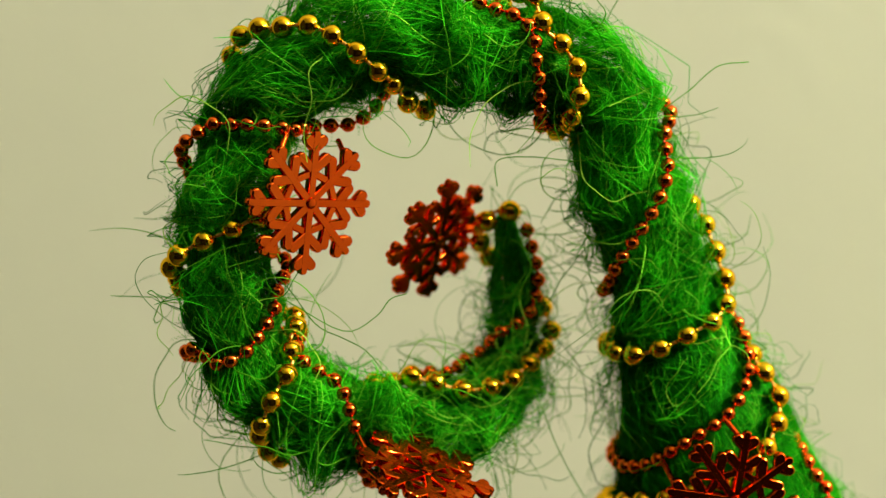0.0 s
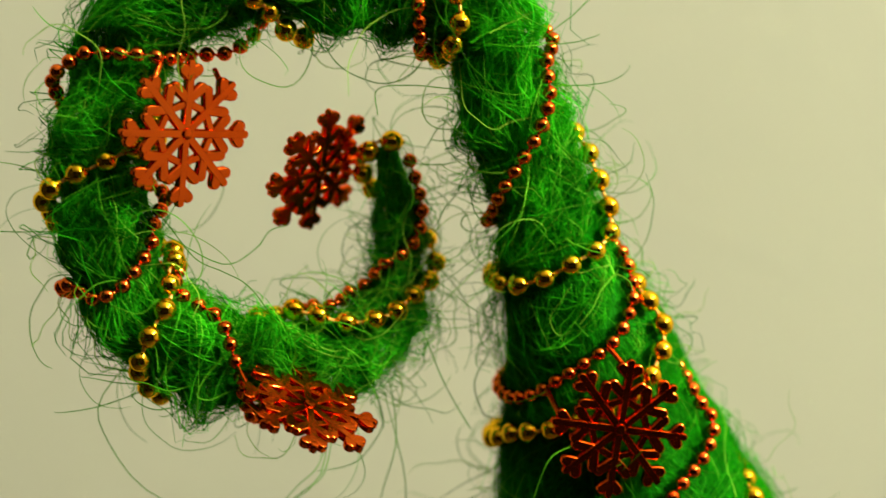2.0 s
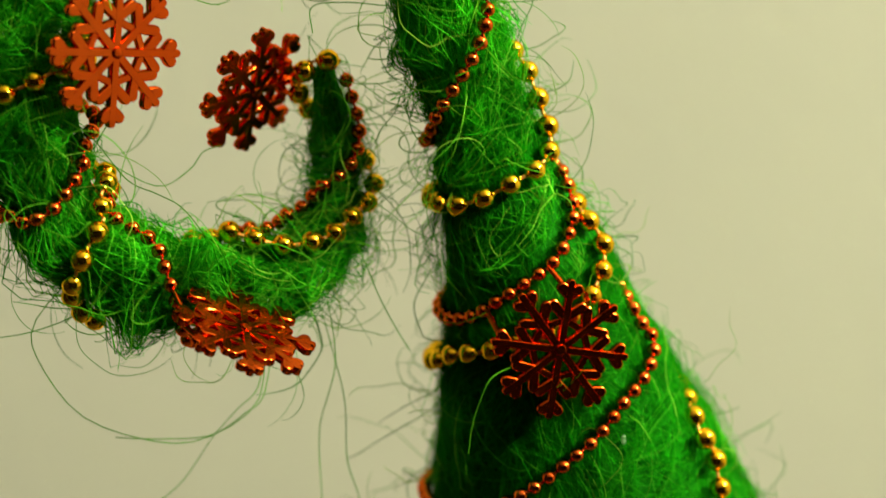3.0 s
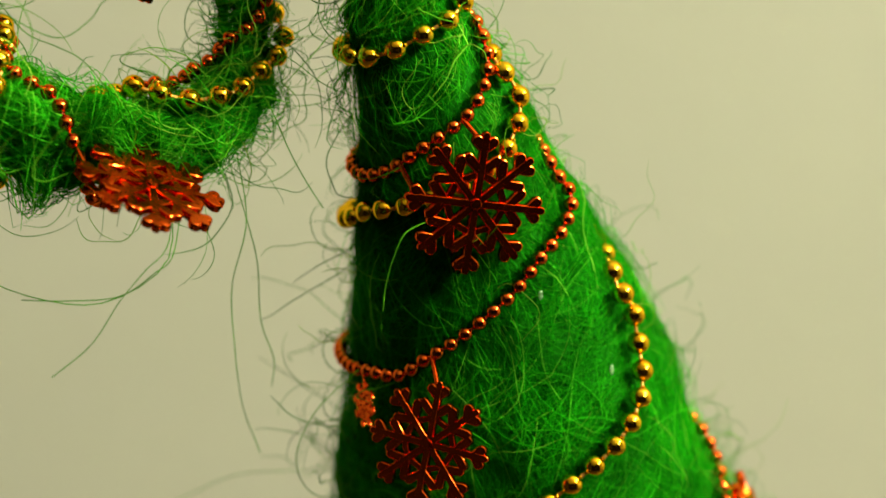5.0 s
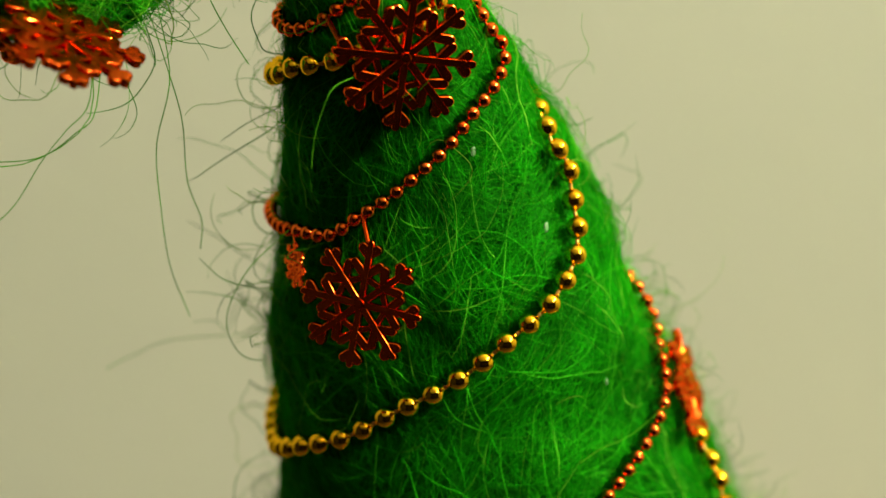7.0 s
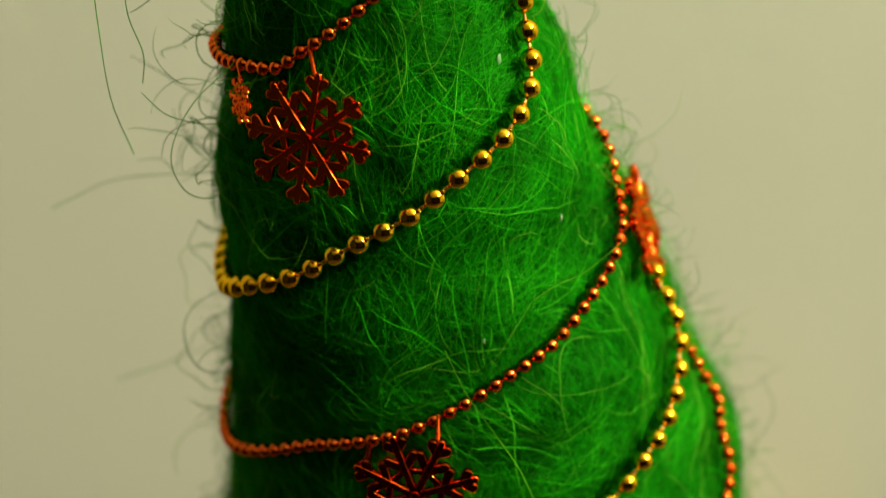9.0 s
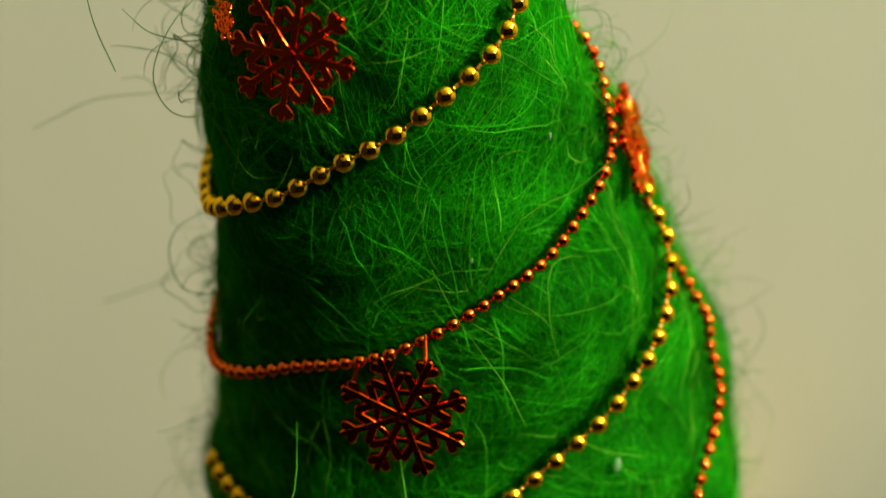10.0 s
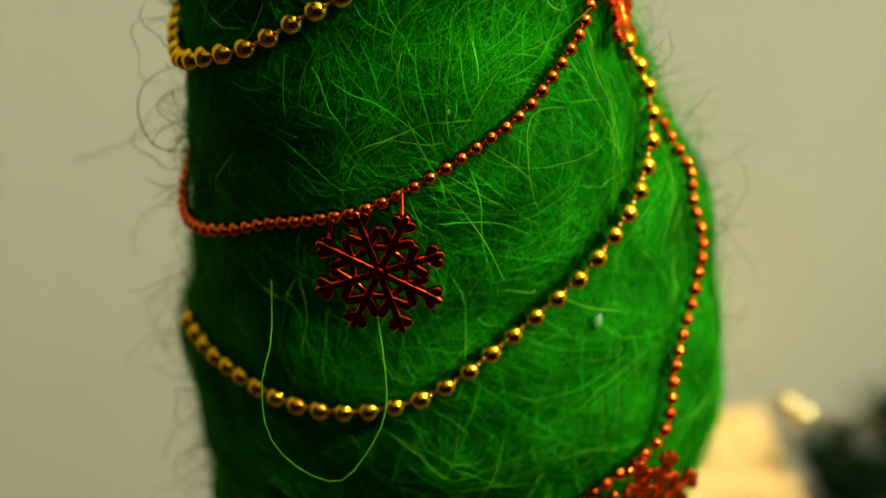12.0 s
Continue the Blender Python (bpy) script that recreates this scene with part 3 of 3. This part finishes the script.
# ---- snowflakes ----
def rib(bm, a, b, width, high, taper=1.0):
    """A moulded rib with round ends and a chamfered top, from a to b in the flake's plane."""
    a, b = Vector(a), Vector(b)
    d = (b - a).normalized()
    side = Vector((-d.y, d.x))
    outline = []
    for centre, sign, w in ((b, 1, width * taper), (a, -1, width)):
        for k in range(6):
            ang = -math.pi / 2 + math.pi * k / 5
            outline.append((centre, (d * math.cos(ang) + side * math.sin(ang)) * sign, w / 2))
    levels = [(-high / 2, 0.92), (-high * 0.4, 1.0), (high * 0.26, 1.0), (high * 0.42, 0.92), (high / 2, 0.78)]
    rings = []
    for z, k in levels:
        rings.append([bm.verts.new(((c + o * w * k).x, (c + o * w * k).y, z)) for c, o, w in outline])
    n = len(outline)
    for lo, hi in zip(rings, rings[1:]):
        for j in range(n):
            bm.faces.new((lo[j], lo[(j + 1) % n], hi[(j + 1) % n], hi[j]))
    bm.faces.new(rings[0][::-1])
    bm.faces.new(rings[-1])


R = 0.0161


def arm_mesh():
    bm = bmesh.new()
    rib(bm, (0.0008, 0), (R * 0.93, 0), 0.00185, 0.0018)
    for sign in (-1, 1):
        rib(bm, (R * 0.44, 0), (R * 0.44 + R * 0.17, sign * R * 0.20), 0.00210, 0.0017, 1.15)
        rib(bm, (R * 0.76, 0), (R * 0.76 + R * 0.09, sign * R * 0.11), 0.00260, 0.00174, 1.0)
    return mesh_of("arm", bm, FLAKE, True, 30)


def web_mesh():
    bm = bmesh.new()
    q = R * 0.41
    c = math.cos(math.pi / 4)
    rib(bm, (q, 0), (q * c, q * c), 0.00160, 0.0014)
    return mesh_of("web", bm, FLAKE, True, 30)


def hub_mesh():
    bm = bmesh.new()
    bmesh.ops.create_cone(bm, cap_ends=True, segments=16, radius1=0.0017, radius2=0.0012, depth=0.0026)
    bmesh.ops.bevel(bm, geom=[e for e in bm.edges if e.calc_face_angle(0) > 0.5], offset=0.0002, segments=2, affect="EDGES", profile=0.5)
    return mesh_of("hub", bm, FLAKE, True, 30)


ARM, WEB, HUB = arm_mesh(), web_mesh(), hub_mesh()


def make_flake(centre, normal, roll, label, links=(), size=1.0):
    """An eight-armed flake; normal: the way its face looks; links: beads that it hangs from, with the arm that holds each."""
    n = Vector(normal).normalized()
    right = Vector((0, 0, 1)).cross(n).normalized()
    up = n.cross(right)
    m = Matrix((right, up, n)).transposed().to_4x4()
    m.translation = centre
    m = m @ pose(0, 0, 0, 0, 0, roll)
    flake = tagged(new("snowflake"), label, "snowflake ornament", group="snowflakes on the tree")
    m = m @ Matrix.Scale(size, 4)
    flake.matrix_world = m
    part("hub", HUB, FLAKE, flake)
    for k in range(8):
        ob = part("arm", ARM, FLAKE, flake)
        ob.matrix_local = pose(0, 0, 0, 0, 0, 45 * k)
        ob = part("web", WEB, FLAKE, flake)
        ob.matrix_local = pose(0, 0, -0.0001, 0, 0, 45 * k)
    for k, bead in links:
        tip = Vector((R * 0.80 * math.cos(radians(45 * k)), R * 0.80 * math.sin(radians(45 * k)), 0))
        to = m.inverted() @ Vector(bead)
        path = np.array([[list(tip.lerp(to, f)) for f in (0, 0.5, 1)]])
        part("link", strands("link", path, np.full((1, 3), 0.00062), FLAKE, 8), FLAKE, flake)
    return flake


def on_tree(s, deg, off=0.002):
    return FORM.at(np.array([s]), np.radians(np.array([float(deg)])), off)[0][0]


make_flake((-0.0290, -0.0200, 0.6148), (0.61, -0.79, 0.02), -9, "glossy orange-red plastic snowflake hanging free inside the curl", [(3, on_tree(0.5216, -34)), (1, on_tree(0.5075, -80, 0.008))])
make_flake((-0.0012, 0.0030, 0.6006), (0.68, -0.66, -0.32), 4, "dark copper-red plastic snowflake at the curled tip")
make_flake((-0.0037, -0.0343, 0.5578), (0.36, -0.16, 0.92), -13.5, "bright orange-red plastic snowflake lying flat under the curl", [(3, on_tree(0.6060, -15)), (4, on_tree(0.6090, 20))])
make_flake((0.0647, -0.0281, 0.5489), (0.13, -0.98, 0.16), -11, "glossy copper-red plastic snowflake leaning on the upper cone", [(2, on_tree(0.3612, 11)), (4, on_tree(0.3560, -36))])
make_flake((0.0533, -0.0424, 0.4984), (-0.45, -0.81, 0.36), -3, "dark copper-red plastic snowflake on the shaded side of the cone", [(2, on_tree(0.3140, -28))], 0.89)
make_flake((0.0728, -0.0667, 0.4191), (-0.32, -0.91, 0.25), 23.5, "dark copper-red plastic snowflake hanging in the middle of the cone", [(1, on_tree(0.2297, -10)), (3, on_tree(0.2250, -27))], 0.96)
make_flake((0.1385, -0.0150, 0.4520), (0.91, -0.30, 0.36), 10, "sparkling copper snowflake seen edge-on against the cone")
make_flake((0.0408, -0.0230, 0.4985), (-0.93, -0.33, 0.12), 8, "small thin copper snowflake seen edge-on at the side of the cone", [(2, on_tree(0.3072, -66))], 0.34)
make_flake((0.1388, -0.0780, 0.3415), (0.35, -0.85, 0.30), 12, "bright orange-red plastic snowflake on the lower cone", [(2, on_tree(0.1420, 26)), (3, on_tree(0.1376, 14))])


# ---- things behind the tree ----
def make_box():
    b = tagged(new("wooden_box"), "pale yellow wooden box standing on the table", "box")
    b.location = (0.272, 0.214, -0.13)
    part("body", block((0.140, 0.118, 0.118), (0, 0, 0.059), 0.003), BOX_WOOD, b)
    part("lid", block((0.146, 0.124, 0.012), (0, 0, 0.124), 0.003), BOX_WOOD, b)


make_box()


def make_pine():
    p = tagged(new("pine_branch"), "dark green artificial pine branch standing beside the box", "branch")
    p.location = (0.412, 0.205, -0.13)
    twigs, needles = [catmull([(0, 0, 0), (0.004, 0, 0.08), (-0.004, 0, 0.175)], 16)], []
    ends = [(-0.091, -0.009, 0.200)]
    for k in range(24):
        ang = 2.4 * k
        reach = 0.062 if math.cos(ang) < 0 else 0.15
        ends.append((reach * math.cos(ang), 0.045 * math.sin(ang), 0.035 + 0.0055 * k + 0.02 * math.cos(ang)))
    rng = np.random.default_rng(5)
    for k, end in enumerate(ends):
        end = np.array(end)
        root = np.array([0, 0, max(0.02, end[2] - 0.05)])
        line = catmull([tuple(root), tuple((root + end) / 2 + [0, 0, 0.010]), tuple(end)], 16)
        twigs.append(line)
        for q in range(360 if k else 60):
            base = line[int(rng.random() * (15 if k else 9))]
            d = rng.normal(size=3)
            d /= np.linalg.norm(d)
            ahead = (end - root) / np.linalg.norm(end - root) * 0.07
            needles.append([base, base + d * 0.011 + ahead * 0.06, base + d * 0.020 + ahead * 0.16])
    for line in twigs:
        part("twig", strands("twig", line[None], np.full((1, 16), 0.0014), BARK, 6), BARK, p)
    n = np.array(needles)
    tagged(part("foliage", strands("foliage", n, np.full((len(n), 3), 0.0008) * np.array([1, 0.9, 0.3]), PINE), PINE, p), kind="stuff")


make_pine()


def make_bauble(at):
    bm = bmesh.new()
    bmesh.ops.create_uvsphere(bm, u_segments=24, v_segments=16, radius=0.006)
    b = new("gold_bauble", mesh_of("gold_bauble", bm, PALE_GOLD))
    b.location = at
    tagged(b, "small shiny gold bauble on the pine branch", "bauble", group="baubles on the pine branch")
    return b


for at in ((0.3175, 0.197, 0.081), (0.3265, 0.194, 0.074)):
    make_bauble(at)
